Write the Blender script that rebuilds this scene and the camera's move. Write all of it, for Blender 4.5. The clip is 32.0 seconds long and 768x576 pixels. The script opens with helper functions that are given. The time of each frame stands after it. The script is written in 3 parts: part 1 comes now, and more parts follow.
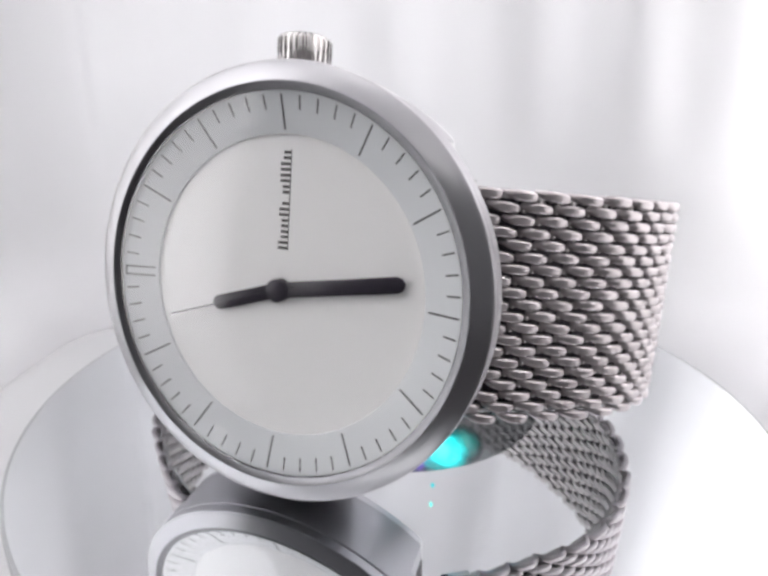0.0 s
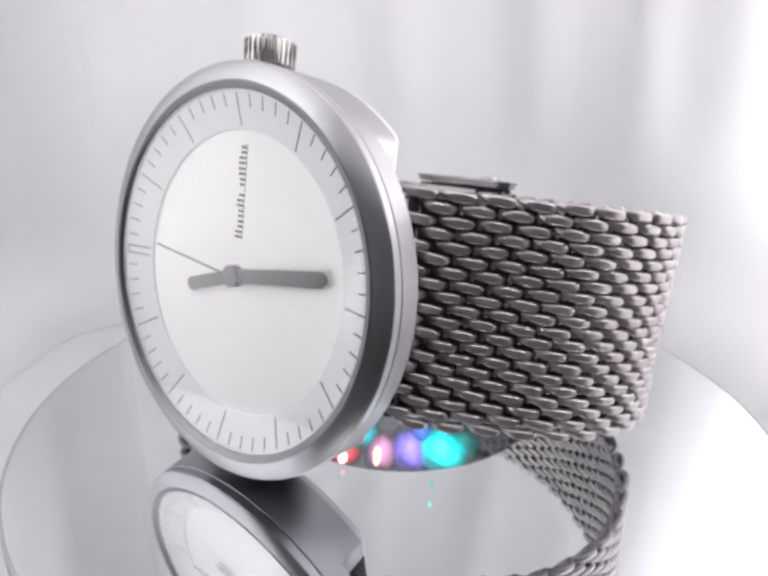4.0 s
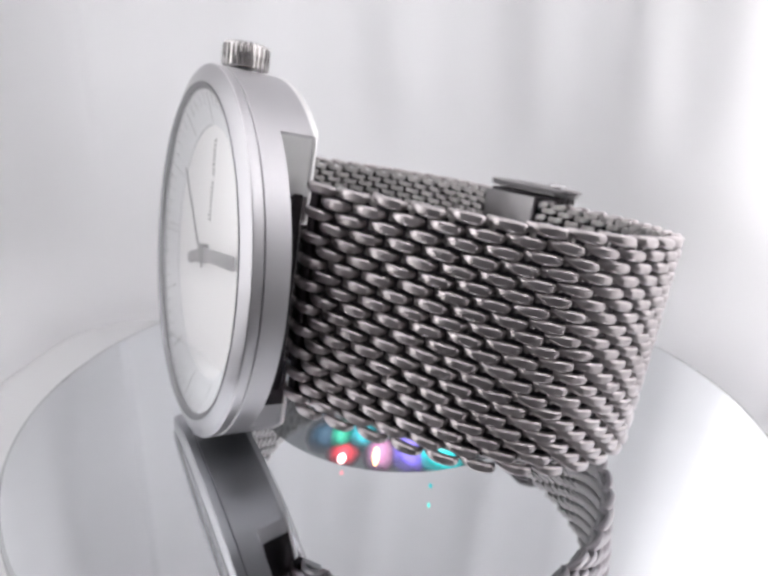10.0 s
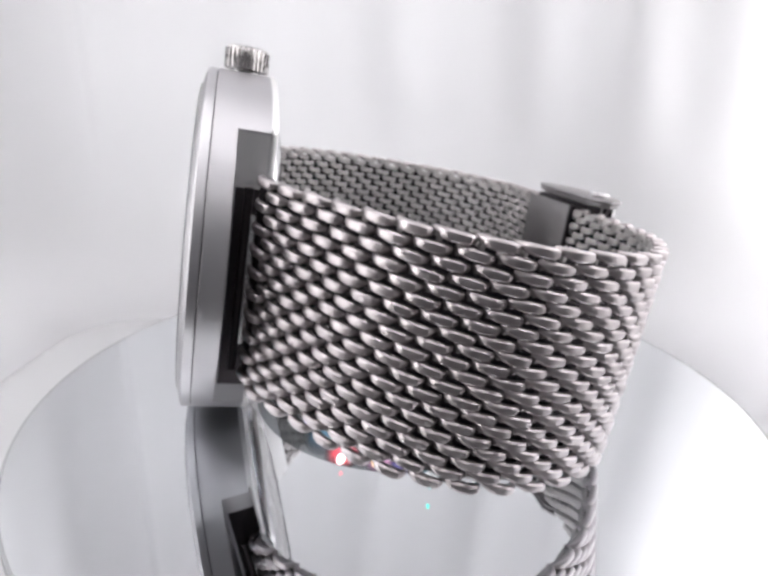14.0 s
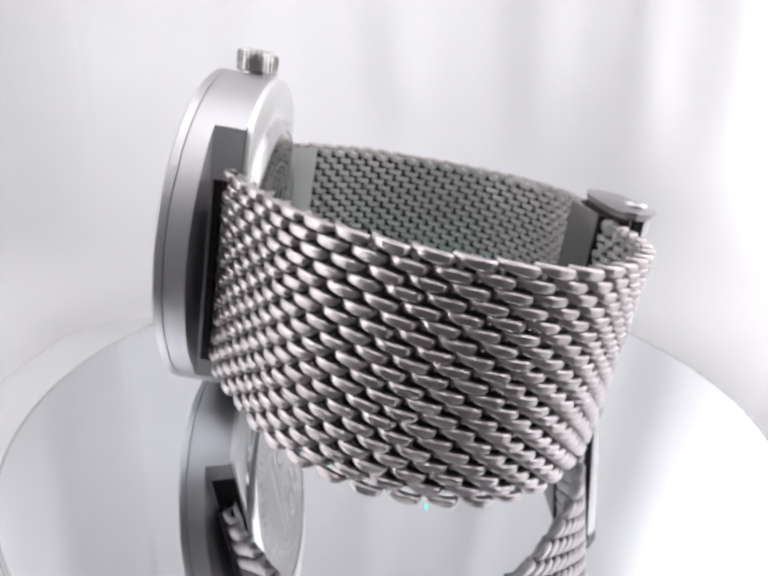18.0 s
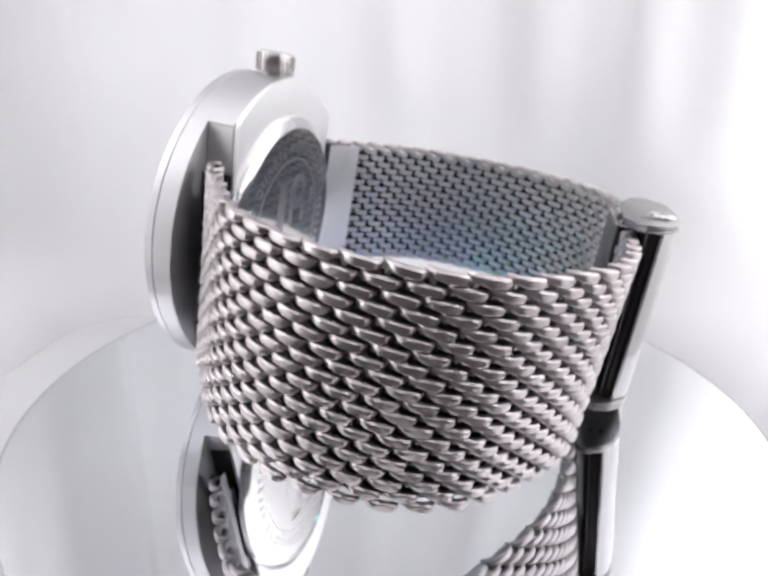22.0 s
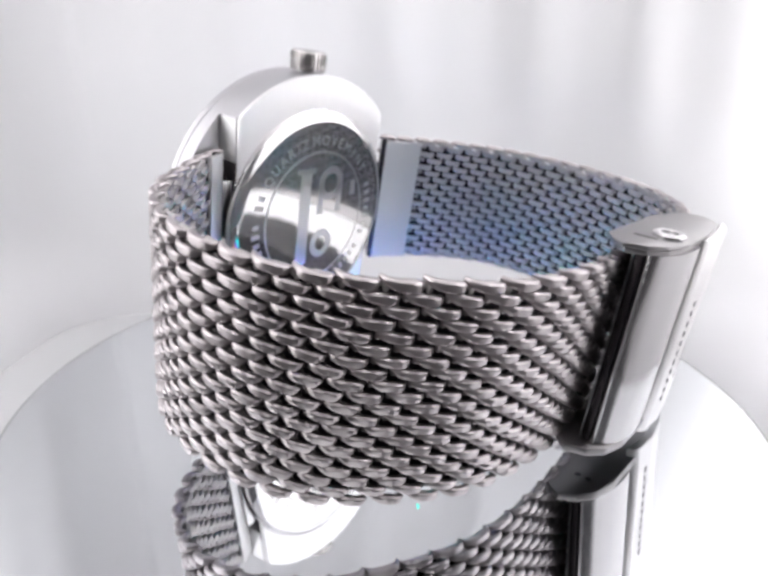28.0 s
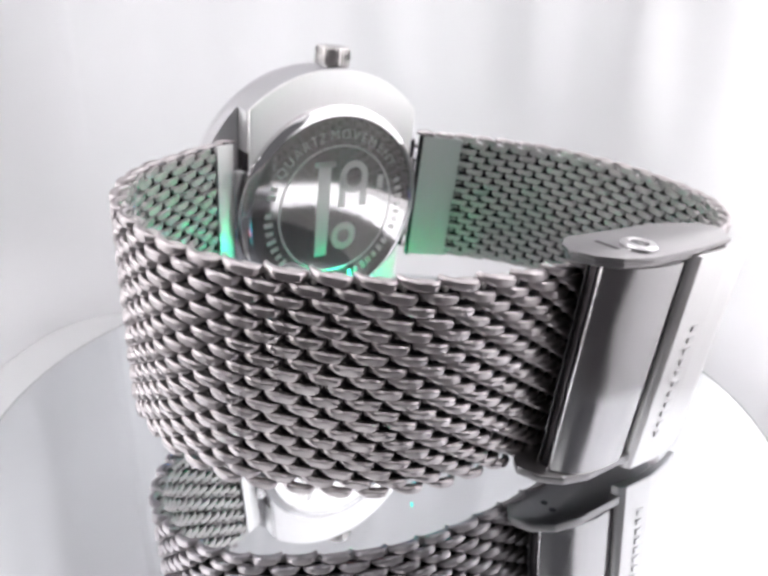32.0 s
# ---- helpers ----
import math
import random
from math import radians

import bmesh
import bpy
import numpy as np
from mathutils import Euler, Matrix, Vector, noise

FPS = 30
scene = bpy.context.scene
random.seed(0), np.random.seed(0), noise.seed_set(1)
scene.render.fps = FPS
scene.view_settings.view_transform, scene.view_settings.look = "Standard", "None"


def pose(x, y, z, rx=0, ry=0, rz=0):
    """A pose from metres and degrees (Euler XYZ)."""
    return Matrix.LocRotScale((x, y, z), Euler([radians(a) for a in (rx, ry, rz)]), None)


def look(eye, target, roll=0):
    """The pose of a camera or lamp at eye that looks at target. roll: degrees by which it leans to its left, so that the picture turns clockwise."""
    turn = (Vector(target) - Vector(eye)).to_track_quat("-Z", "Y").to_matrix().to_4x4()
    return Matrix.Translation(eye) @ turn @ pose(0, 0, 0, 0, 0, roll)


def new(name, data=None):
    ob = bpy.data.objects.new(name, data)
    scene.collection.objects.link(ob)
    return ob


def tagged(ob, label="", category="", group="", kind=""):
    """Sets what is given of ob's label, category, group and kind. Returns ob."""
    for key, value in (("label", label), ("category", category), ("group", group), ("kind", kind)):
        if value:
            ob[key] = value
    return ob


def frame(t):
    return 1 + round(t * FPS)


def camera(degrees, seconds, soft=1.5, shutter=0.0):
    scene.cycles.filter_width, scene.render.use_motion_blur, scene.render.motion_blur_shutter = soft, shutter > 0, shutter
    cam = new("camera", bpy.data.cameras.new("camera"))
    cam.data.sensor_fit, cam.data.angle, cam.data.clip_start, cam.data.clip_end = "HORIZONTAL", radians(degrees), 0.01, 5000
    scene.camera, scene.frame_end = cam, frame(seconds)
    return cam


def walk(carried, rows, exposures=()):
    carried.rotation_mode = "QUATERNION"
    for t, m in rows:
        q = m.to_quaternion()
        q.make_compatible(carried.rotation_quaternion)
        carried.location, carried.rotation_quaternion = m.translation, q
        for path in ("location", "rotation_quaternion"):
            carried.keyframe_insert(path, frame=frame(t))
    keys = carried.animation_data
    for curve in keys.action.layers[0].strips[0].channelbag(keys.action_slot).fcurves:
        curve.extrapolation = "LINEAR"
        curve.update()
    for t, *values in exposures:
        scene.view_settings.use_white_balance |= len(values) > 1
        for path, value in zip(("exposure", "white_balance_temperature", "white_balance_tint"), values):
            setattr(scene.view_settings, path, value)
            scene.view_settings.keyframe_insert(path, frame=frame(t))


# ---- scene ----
MM = 0.001
SPAN = 32.0

# ---- camera ----
cam = camera(70.02, SPAN, soft=3.2)


def eye(x, y, z, tilt, turn, lean):
    """Camera pose from millimetres and degrees."""
    return pose(x * MM, y * MM, z * MM, 0, 0, turn) @ pose(0, 0, 0, tilt) @ pose(0, 0, 0, 0, 0, lean)


CAMERA_ROWS = [
    (0.0, 0.11, -70.92, 38.09, 71.711, 1.974, 1.04),
    (4.0, 0.08, -70.76, 38.11, 71.58, 1.871, 1.192),
    (8.0, 0.08, -70.63, 38.23, 71.455, 1.829, 1.318),
    (12.0, 0.12, -70.49, 38.39, 71.324, 1.823, 1.411),
    (16.0, 0.22, -70.31, 38.55, 71.178, 1.829, 1.465),
    (20.0, 0.41, -70.06, 38.64, 71.006, 1.822, 1.474),
    (24.0, 0.69, -69.67, 38.63, 70.797, 1.776, 1.433),
    (28.0, 1.1, -69.14, 38.46, 70.541, 1.667, 1.335),
    (32.0, 1.64, -68.4, 38.08, 70.228, 1.469, 1.174),
]
# the camera opens up a little on the way
cam.data.dof.use_dof, cam.data.dof.focus_distance, cam.data.dof.aperture_fstop = True, 0.045, 75
EXPOSURES = [(0.0, -0.1), (3.0, -0.22), (9.0, -0.3), (15.0, -0.08), (27.0, -0.1), (30.0, -0.18), (SPAN, -0.04)]
walk(cam, [(row[0], eye(*row[1:])) for row in CAMERA_ROWS], EXPOSURES)

# turn of the table in degrees, second by second
SPIN = [(0.0, -18.77), (1.0, -22.53), (2.0, -26.31), (3.0, -30.12), (4.0, -33.94), (5.0, -37.77), (6.0, -41.62), (7.0, -45.47), (8.0, -49.33), (9.0, -53.19), (10.0, -57.05), (11.0, -60.91), (12.0, -64.78), (13.0, -68.63), (14.0, -72.49), (15.0, -76.34), (16.0, -80.18), (17.0, -84.02), (18.0, -87.85), (19.0, -91.67), (20.0, -95.49), (21.0, -99.31), (22.0, -103.11), (23.0, -106.91), (24.0, -110.71), (25.0, -114.51), (26.0, -118.31), (27.0, -122.1), (28.0, -125.9), (29.0, -129.7), (30.0, -133.51), (31.0, -137.33), (32.0, -141.16)]

# ---- light ----
world = bpy.data.worlds.new("room")
scene.world = world
world.use_nodes = True
world.node_tree.nodes["Background"].inputs[0].default_value = (0.95, 0.94, 1.0, 1)
world.node_tree.nodes["Background"].inputs[1].default_value = 0.18


def area_lamp(name, at, to, size_x, size_y, power, colour):
    data = bpy.data.lights.new(name, "AREA")
    data.shape, data.size, data.size_y = "RECTANGLE", size_x * MM, size_y * MM
    data.energy, data.color = power, colour
    ob = new(name, data)
    ob.matrix_world = look(Vector(at) * MM, Vector(to) * MM)
    return ob


area_lamp("lamp_above", (-10, -30, 290), (-10, -10, 0), 240, 170, 0.74, (1.0, 0.985, 0.975))
area_lamp("lamp_beside", (150, 8, 95), (0, -4, 50), 220, 220, 1.1, (1.0, 0.985, 0.985))
area_lamp("lamp_opposite", (-195, -58, 95), (0, -40, 80), 150, 250, 1.35, (1.0, 0.99, 0.985))
# unseen fill lights, added to brighten the dial and the back wall
area_lamp("fill_front", (-30, -190, 260), (-10, -60, 90), 220, 130, 0.26, (1.0, 0.985, 0.97))
area_lamp("fill_behind", (-55, 165, 45), (-40, 0, 40), 200, 150, 0.12, (0.985, 0.985, 1.0))


# ---- materials ----
def nodes_of(name):
    m = bpy.data.materials.new(name)
    m.use_nodes = True
    return m, m.node_tree.nodes, m.node_tree.links, m.node_tree.nodes["Principled BSDF"]


def textured(name, colour, rough, metal=0.0, scale=800.0, grain=0.06, stretch=(1, 1, 1), bump=0.0, wear=0.08, coat=0.0, per_piece=0.0, vary=0.12):
    """Principled surface with a fine grain and a broad wear pattern, both in object space."""
    m, n, l, bsdf = nodes_of(name)
    at = n.new("ShaderNodeTexCoord")
    mp = n.new("ShaderNodeMapping")
    mp.inputs["Scale"].default_value = stretch
    l.new(at.outputs["Object"], mp.inputs[0])
    fine = n.new("ShaderNodeTexNoise")
    fine.inputs["Scale"].default_value, fine.inputs["Detail"].default_value = scale, 5
    l.new(mp.outputs[0], fine.inputs["Vector"])
    broad = n.new("ShaderNodeTexNoise")
    broad.inputs["Scale"].default_value, broad.inputs["Detail"].default_value = 90.0, 3
    l.new(at.outputs["Object"], broad.inputs["Vector"])
    both = n.new("ShaderNodeMath")
    both.operation = "MULTIPLY_ADD"
    l.new(fine.outputs["Fac"], both.inputs[0])
    both.inputs[1].default_value = grain * 2
    both.inputs[2].default_value = 1.0 - grain
    tone = n.new("ShaderNodeMath")
    tone.operation = "MULTIPLY_ADD"
    l.new(broad.outputs["Fac"], tone.inputs[0])
    tone.inputs[1].default_value = wear * 2
    tone.inputs[2].default_value = -wear
    total = n.new("ShaderNodeMath")
    l.new(both.outputs[0], total.inputs[0])
    l.new(tone.outputs[0], total.inputs[1])
    last = total.outputs[0]
    if per_piece:
        info = n.new("ShaderNodeObjectInfo")
        isle = n.new("ShaderNodeNewGeometry")
        mixed = n.new("ShaderNodeMath")
        l.new(info.outputs["Random"], mixed.inputs[0])
        l.new(isle.outputs["Random Per Island"], mixed.inputs[1])
        part_tone = n.new("ShaderNodeMath")
        part_tone.operation = "MULTIPLY_ADD"
        l.new(mixed.outputs[0], part_tone.inputs[0])
        part_tone.inputs[1].default_value = per_piece
        part_tone.inputs[2].default_value = -per_piece
        more = n.new("ShaderNodeMath")
        l.new(last, more.inputs[0])
        l.new(part_tone.outputs[0], more.inputs[1])
        last = more.outputs[0]
    mult = n.new("ShaderNodeVectorMath")
    mult.operation = "SCALE"
    mult.inputs[0].default_value = colour
    l.new(last, mult.inputs["Scale"])
    l.new(mult.outputs[0], bsdf.inputs["Base Color"])
    bsdf.inputs["Metallic"].default_value = metal
    gloss = n.new("ShaderNodeMath")
    gloss.operation = "MULTIPLY_ADD"
    l.new(fine.outputs["Fac"], gloss.inputs[0])
    gloss.inputs[1].default_value = rough * 2 * vary
    gloss.inputs[2].default_value = rough * (1 - vary)
    l.new(gloss.outputs[0], bsdf.inputs["Roughness"])
    bsdf.inputs["Coat Weight"].default_value = coat
    if bump:
        b = n.new("ShaderNodeBump")
        b.inputs["Strength"].default_value = bump
        b.inputs["Distance"].default_value = 0.00005
        l.new(fine.outputs["Fac"], b.inputs["Height"])
        l.new(b.outputs[0], bsdf.inputs["Normal"])
    return m


def cloth(name, colour, see_through):
    """White tent cloth: scatters, and lets light through."""
    m, n, l, bsdf = nodes_of(name)
    at = n.new("ShaderNodeTexCoord")
    weave = n.new("ShaderNodeTexNoise")
    weave.inputs["Scale"].default_value, weave.inputs["Detail"].default_value = 1500.0, 2
    l.new(at.outputs["Object"], weave.inputs["Vector"])
    fold = n.new("ShaderNodeTexNoise")
    fold.inputs["Scale"].default_value, fold.inputs["Detail"].default_value = 14.0, 3
    l.new(at.outputs["Object"], fold.inputs["Vector"])
    tone = n.new("ShaderNodeMath")
    tone.operation = "MULTIPLY_ADD"
    l.new(fold.outputs["Fac"], tone.inputs[0])
    tone.inputs[1].default_value, tone.inputs[2].default_value = 0.10, 0.95
    mult = n.new("ShaderNodeVectorMath")
    mult.operation = "SCALE"
    mult.inputs[0].default_value = colour
    l.new(tone.outputs[0], mult.inputs["Scale"])
    l.new(mult.outputs[0], bsdf.inputs["Base Color"])
    bsdf.inputs["Roughness"].default_value = 0.9
    bsdf.inputs["Specular IOR Level"].default_value = 0.1
    b = n.new("ShaderNodeBump")
    b.inputs["Strength"].default_value, b.inputs["Distance"].default_value = 0.15, 0.0001
    l.new(weave.outputs["Fac"], b.inputs["Height"])
    l.new(b.outputs[0], bsdf.inputs["Normal"])
    if see_through:
        thin = n.new("ShaderNodeBsdfTranslucent")
        l.new(mult.outputs[0], thin.inputs["Color"])
        mix = n.new("ShaderNodeMixShader")
        mix.inputs[0].default_value = see_through
        l.new(bsdf.outputs[0], mix.inputs[1])
        l.new(thin.outputs[0], mix.inputs[2])
        l.new(mix.outputs[0], n["Material Output"].inputs["Surface"])
    return m


def glowing(name, colour, strength, edge, soft):
    """Glowing lens: pale in the middle, deeper in colour outwards; a soft one melts into the glass around it."""
    m, n, l, bsdf = nodes_of(name)
    at = n.new("ShaderNodeTexCoord")
    flat = n.new("ShaderNodeVectorMath")
    flat.operation = "MULTIPLY"
    flat.inputs[1].default_value = (1, 1, 0)
    l.new(at.outputs["Object"], flat.inputs[0])
    far = n.new("ShaderNodeVectorMath")
    far.operation = "LENGTH"
    l.new(flat.outputs[0], far.inputs[0])
    patches = n.new("ShaderNodeTexNoise")
    patches.inputs["Scale"].default_value, patches.inputs["Detail"].default_value = 2.2, 2
    l.new(at.outputs["Object"], patches.inputs["Vector"])
    shift = n.new("ShaderNodeMath")
    shift.operation = "MULTIPLY_ADD"
    l.new(patches.outputs["Fac"], shift.inputs[0])
    shift.inputs[1].default_value = 0.5
    l.new(far.outputs["Value"], shift.inputs[2])
    ramp = n.new("ShaderNodeValToRGB")
    ramp.color_ramp.elements[0].position, ramp.color_ramp.elements[1].position = 0.2, 1.12
    ramp.color_ramp.elements[0].color = (*[0.95 * c + 0.05 for c in colour], 1)
    ramp.color_ramp.elements[1].color = (*[edge * c for c in colour], 1)
    middle = ramp.color_ramp.elements.new(0.62)
    middle.color = (*[max(edge, 0.6) * c for c in colour], 1)
    l.new(shift.outputs[0], ramp.inputs[0])
    bsdf.inputs["Base Color"].default_value = (0.12, 0.125, 0.15, 1)
    bsdf.inputs["Metallic"].default_value = 0.9
    bsdf.inputs["Roughness"].default_value = 0.12
    l.new(ramp.outputs[0], bsdf.inputs["Emission Color"])
    bsdf.inputs["Emission Strength"].default_value = strength
    if soft:
        clear = n.new("ShaderNodeBsdfTransparent")
        fade = n.new("ShaderNodeMapRange")
        fade.interpolation_type = "SMOOTHSTEP"
        fade.inputs["From Min"].default_value, fade.inputs["From Max"].default_value = 0.55, 1.3
        l.new(shift.outputs[0], fade.inputs["Value"])
        mix = n.new("ShaderNodeMixShader")
        l.new(fade.outputs["Result"], mix.inputs[0])
        l.new(bsdf.outputs[0], mix.inputs[1])
        l.new(clear.outputs[0], mix.inputs[2])
        l.new(mix.outputs[0], n["Material Output"].inputs["Surface"])
    return m


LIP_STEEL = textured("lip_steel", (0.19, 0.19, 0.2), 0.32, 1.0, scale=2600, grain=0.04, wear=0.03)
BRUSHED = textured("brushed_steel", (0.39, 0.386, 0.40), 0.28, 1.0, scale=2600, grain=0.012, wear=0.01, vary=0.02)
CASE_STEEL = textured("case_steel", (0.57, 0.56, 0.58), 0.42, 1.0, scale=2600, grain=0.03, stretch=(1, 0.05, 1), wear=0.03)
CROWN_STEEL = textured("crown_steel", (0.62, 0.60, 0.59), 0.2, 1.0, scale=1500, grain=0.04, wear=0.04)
# case steel made lighter, with the light from above in its colour
LIT_REAR_STEEL = textured("lit_rear_steel", (0.93, 0.92, 0.92), 0.5, 1.0, scale=2600, grain=0.03, stretch=(1, 1, 0.1), wear=0.03)
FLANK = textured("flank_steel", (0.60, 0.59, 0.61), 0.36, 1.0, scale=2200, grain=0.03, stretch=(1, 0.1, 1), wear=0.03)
SATIN = textured("satin_steel", (0.64, 0.63, 0.64), 0.27, 1.0, scale=2600, grain=0.03, stretch=(1, 1, 0.3), bump=0.0, wear=0.02, vary=0.05)
POLISHED = textured("polished_steel", (0.72, 0.71, 0.72), 0.10, 1.0, scale=1200, grain=0.03, wear=0.04)
CASEBACK = textured("caseback_steel", (0.74, 0.72, 0.71), 0.07, 1.0, scale=1200, grain=0.04, wear=0.05)
ENGRAVED = textured("engraved_steel", (0.64, 0.63, 0.62), 0.31, 1.0, scale=3000, grain=0.06)
ETCHED = textured("etched_steel", (0.60, 0.59, 0.60), 0.3, 1.0, scale=2000, grain=0.06)
LINK = textured("link_steel", (0.495, 0.458, 0.465), 0.34, 1.0, scale=1500, grain=0.05, per_piece=0.08, vary=0.2)
WEAVE = textured("weave_steel", (0.52, 0.50, 0.495), 0.5, 1.0, scale=1500, grain=0.06, per_piece=0.06, vary=0.2)
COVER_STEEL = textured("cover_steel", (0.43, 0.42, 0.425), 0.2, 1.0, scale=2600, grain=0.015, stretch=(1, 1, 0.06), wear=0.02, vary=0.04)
# clasp steel lightened: side light on the outer plate is in the colour
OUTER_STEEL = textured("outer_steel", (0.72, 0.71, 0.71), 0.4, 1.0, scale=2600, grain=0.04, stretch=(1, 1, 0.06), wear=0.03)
# clasp steel darkened: the lower end plate's shade is in the colour
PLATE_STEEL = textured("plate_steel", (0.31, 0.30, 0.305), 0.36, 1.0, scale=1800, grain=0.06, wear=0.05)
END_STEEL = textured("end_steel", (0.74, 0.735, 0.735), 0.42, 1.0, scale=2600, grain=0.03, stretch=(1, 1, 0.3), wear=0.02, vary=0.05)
# near-black: stands in for shade in gaps, and colours small dark parts
DARK_STEEL_AND_SHADE = textured("dark_steel_and_shade", (0.05, 0.044, 0.048), 0.4, 1.0, scale=2000, grain=0.1)
DIAL = textured("dial_silver", (0.94, 0.93, 0.925), 0.42, 0.0, scale=2000, grain=0.01, wear=0.01)
CHAPTER = textured("chapter_ring", (0.72, 0.735, 0.755), 0.38, 0.0, scale=2000, grain=0.01, wear=0.01)
INK = textured("print_ink", (0.035, 0.035, 0.04), 0.5, scale=2500, grain=0.1)
HAND = textured("hand_lacquer", (0.022, 0.017, 0.028), 0.3, scale=2500, grain=0.1)
LOGO = textured("logo_ink", (0.05, 0.045, 0.04), 0.5, scale=2500, grain=0.1)
MIRROR = textured("mirror_plate", (0.70, 0.715, 0.735), 0.02, 1.0, scale=500, grain=0.01, wear=0.015)
MIRROR_EDGE = textured("mirror_edge", (0.36, 0.37, 0.38), 0.4, 0.3, scale=900, grain=0.05)
PLASTIC = textured("table_plastic", (0.62, 0.62, 0.64), 0.4, scale=900, grain=0.03, bump=0.1)
WINDOW = textured("tinted_window", (0.22, 0.235, 0.25), 0.06, 0.95, scale=900, grain=0.03)
CLOTH = cloth("tent_cloth", (0.82, 0.815, 0.83), 0.4)
SWEEP = cloth("sweep_cloth", (0.57, 0.57, 0.58), 0.0)


def glass_material(name, most, least):
    m, n, l, bsdf = nodes_of(name)
    clear = n.new("ShaderNodeBsdfTransparent")
    gloss = n.new("ShaderNodeBsdfGlossy")
    gloss.inputs["Roughness"].default_value = 0.1
    facing = n.new("ShaderNodeLayerWeight")
    facing.inputs["Blend"].default_value = 0.5
    steep = n.new("ShaderNodeMath")
    steep.operation = "POWER"
    l.new(facing.outputs["Facing"], steep.inputs[0])
    steep.inputs[1].default_value = 2.1
    amount = n.new("ShaderNodeMath")
    amount.operation = "MULTIPLY_ADD"
    l.new(steep.outputs[0], amount.inputs[0])
    amount.inputs[1].default_value, amount.inputs[2].default_value = most, least
    mix = n.new("ShaderNodeMixShader")
    l.new(amount.outputs[0], mix.inputs[0])
    l.new(clear.outputs[0], mix.inputs[1])
    l.new(gloss.outputs[0], mix.inputs[2])
    l.new(mix.outputs[0], n["Material Output"].inputs["Surface"])
    return m


GLASS = glass_material("watch_glass", 0.96, 0.02)


# ---- building helpers ----
def finish(bm, name, material, smooth=35):
    bmesh.ops.recalc_face_normals(bm, faces=bm.faces)
    me = bpy.data.meshes.new(name)
    bm.to_mesh(me)
    bm.free()
    me.materials.append(material)
    if smooth:
        me.polygons.foreach_set("use_smooth", [True] * len(me.polygons))
        me.set_sharp_from_angle(angle=radians(smooth))
    return me


def part(name, bm, material, parent, label="", smooth=35):
    ob = new(name, finish(bm, name, material, smooth))
    ob.parent = parent
    if label:
        ob["label"] = label
    return ob


def lathe(profile, steps=128, close=False):
    """Turn a profile of (radius, depth) millimetres round the y axis."""
    bm = bmesh.new()
    rings = []
    for rad, dep in profile:
        if rad <= 1e-6:
            rings.append([bm.verts.new((0, dep * MM, 0))])
        else:
            rings.append([bm.verts.new((rad * math.cos(2 * math.pi * i / steps) * MM, dep * MM, rad * math.sin(2 * math.pi * i / steps) * MM)) for i in range(steps)])
    pairs = list(zip(rings, rings[1:])) + ([(rings[-1], rings[0])] if close else [])
    for a, b in pairs:
        for i in range(steps):
            j = (i + 1) % steps
            loop = [a[i % len(a)], a[j % len(a)], b[j % len(b)], b[i % len(b)]]
            loop = list(dict.fromkeys(loop))
            if len(loop) > 2:
                bm.faces.new(loop)
    return bm


def prism(outline, low, high, axis="u", bevel=0.0):
    """Extrude an outline in millimetres: axis u takes (r, d) points, axis d takes (r, u) points."""
    bm = bmesh.new()
    def at(a, b, h):
        return (a * MM, b * MM, h * MM) if axis == "u" else (a * MM, h * MM, b * MM)
    bot = [bm.verts.new(at(a, b, low)) for a, b in outline]
    top = [bm.verts.new(at(a, b, high)) for a, b in outline]
    bm.faces.new(bot)
    bm.faces.new(top)
    k = len(outline)
    for i in range(k):
        bm.faces.new((bot[i], bot[(i + 1) % k], top[(i + 1) % k], top[i]))
    if bevel:
        bmesh.ops.bevel(bm, geom=list(bm.edges), offset=bevel * MM, segments=2, profile=0.5, affect="EDGES", clamp_overlap=True)
    return bm


def block(r0, r1, d0, d1, u0, u1, bevel=0.1):
    return prism([(r0, d0), (r1, d0), (r1, d1), (r0, d1)], u0, u1, "u", bevel)


def merge(bm, other, m=None):
    """Add the geometry of another bmesh, moved by m."""
    me = bpy.data.meshes.new("scratch")
    other.to_mesh(me)
    other.free()
    if m is not None:
        me.transform(m)
    bm.from_mesh(me)
    bpy.data.meshes.remove(me)


# ---- the tent ----
def sheet(name, place, across, along, material, label):
    """A cloth sheet from a function of two numbers from 0 to 1, 1.2 mm thick."""
    bm = bmesh.new()
    grid = [[bm.verts.new(Vector(place(i / across, j / along)) * MM) for j in range(along + 1)] for i in range(across + 1)]
    for i in range(across):
        for j in range(along):
            bm.faces.new((grid[i][j], grid[i + 1][j], grid[i + 1][j + 1], grid[i][j + 1]))
    ob = new(name, finish(bm, name, material, 80))
    return tagged(ob, label, "backdrop", "", "structure")


X_LEFT, X_RIGHT, Y_BACK, Y_FRONT, Z_FLOOR, Z_TOP = -128.0, 108.0, 116.0, -92.0, -24.0, 236.0
Y_RIGHT, Y_SILL = -84.0, -50.0
CORNER, BEND = 58.0, 38.0


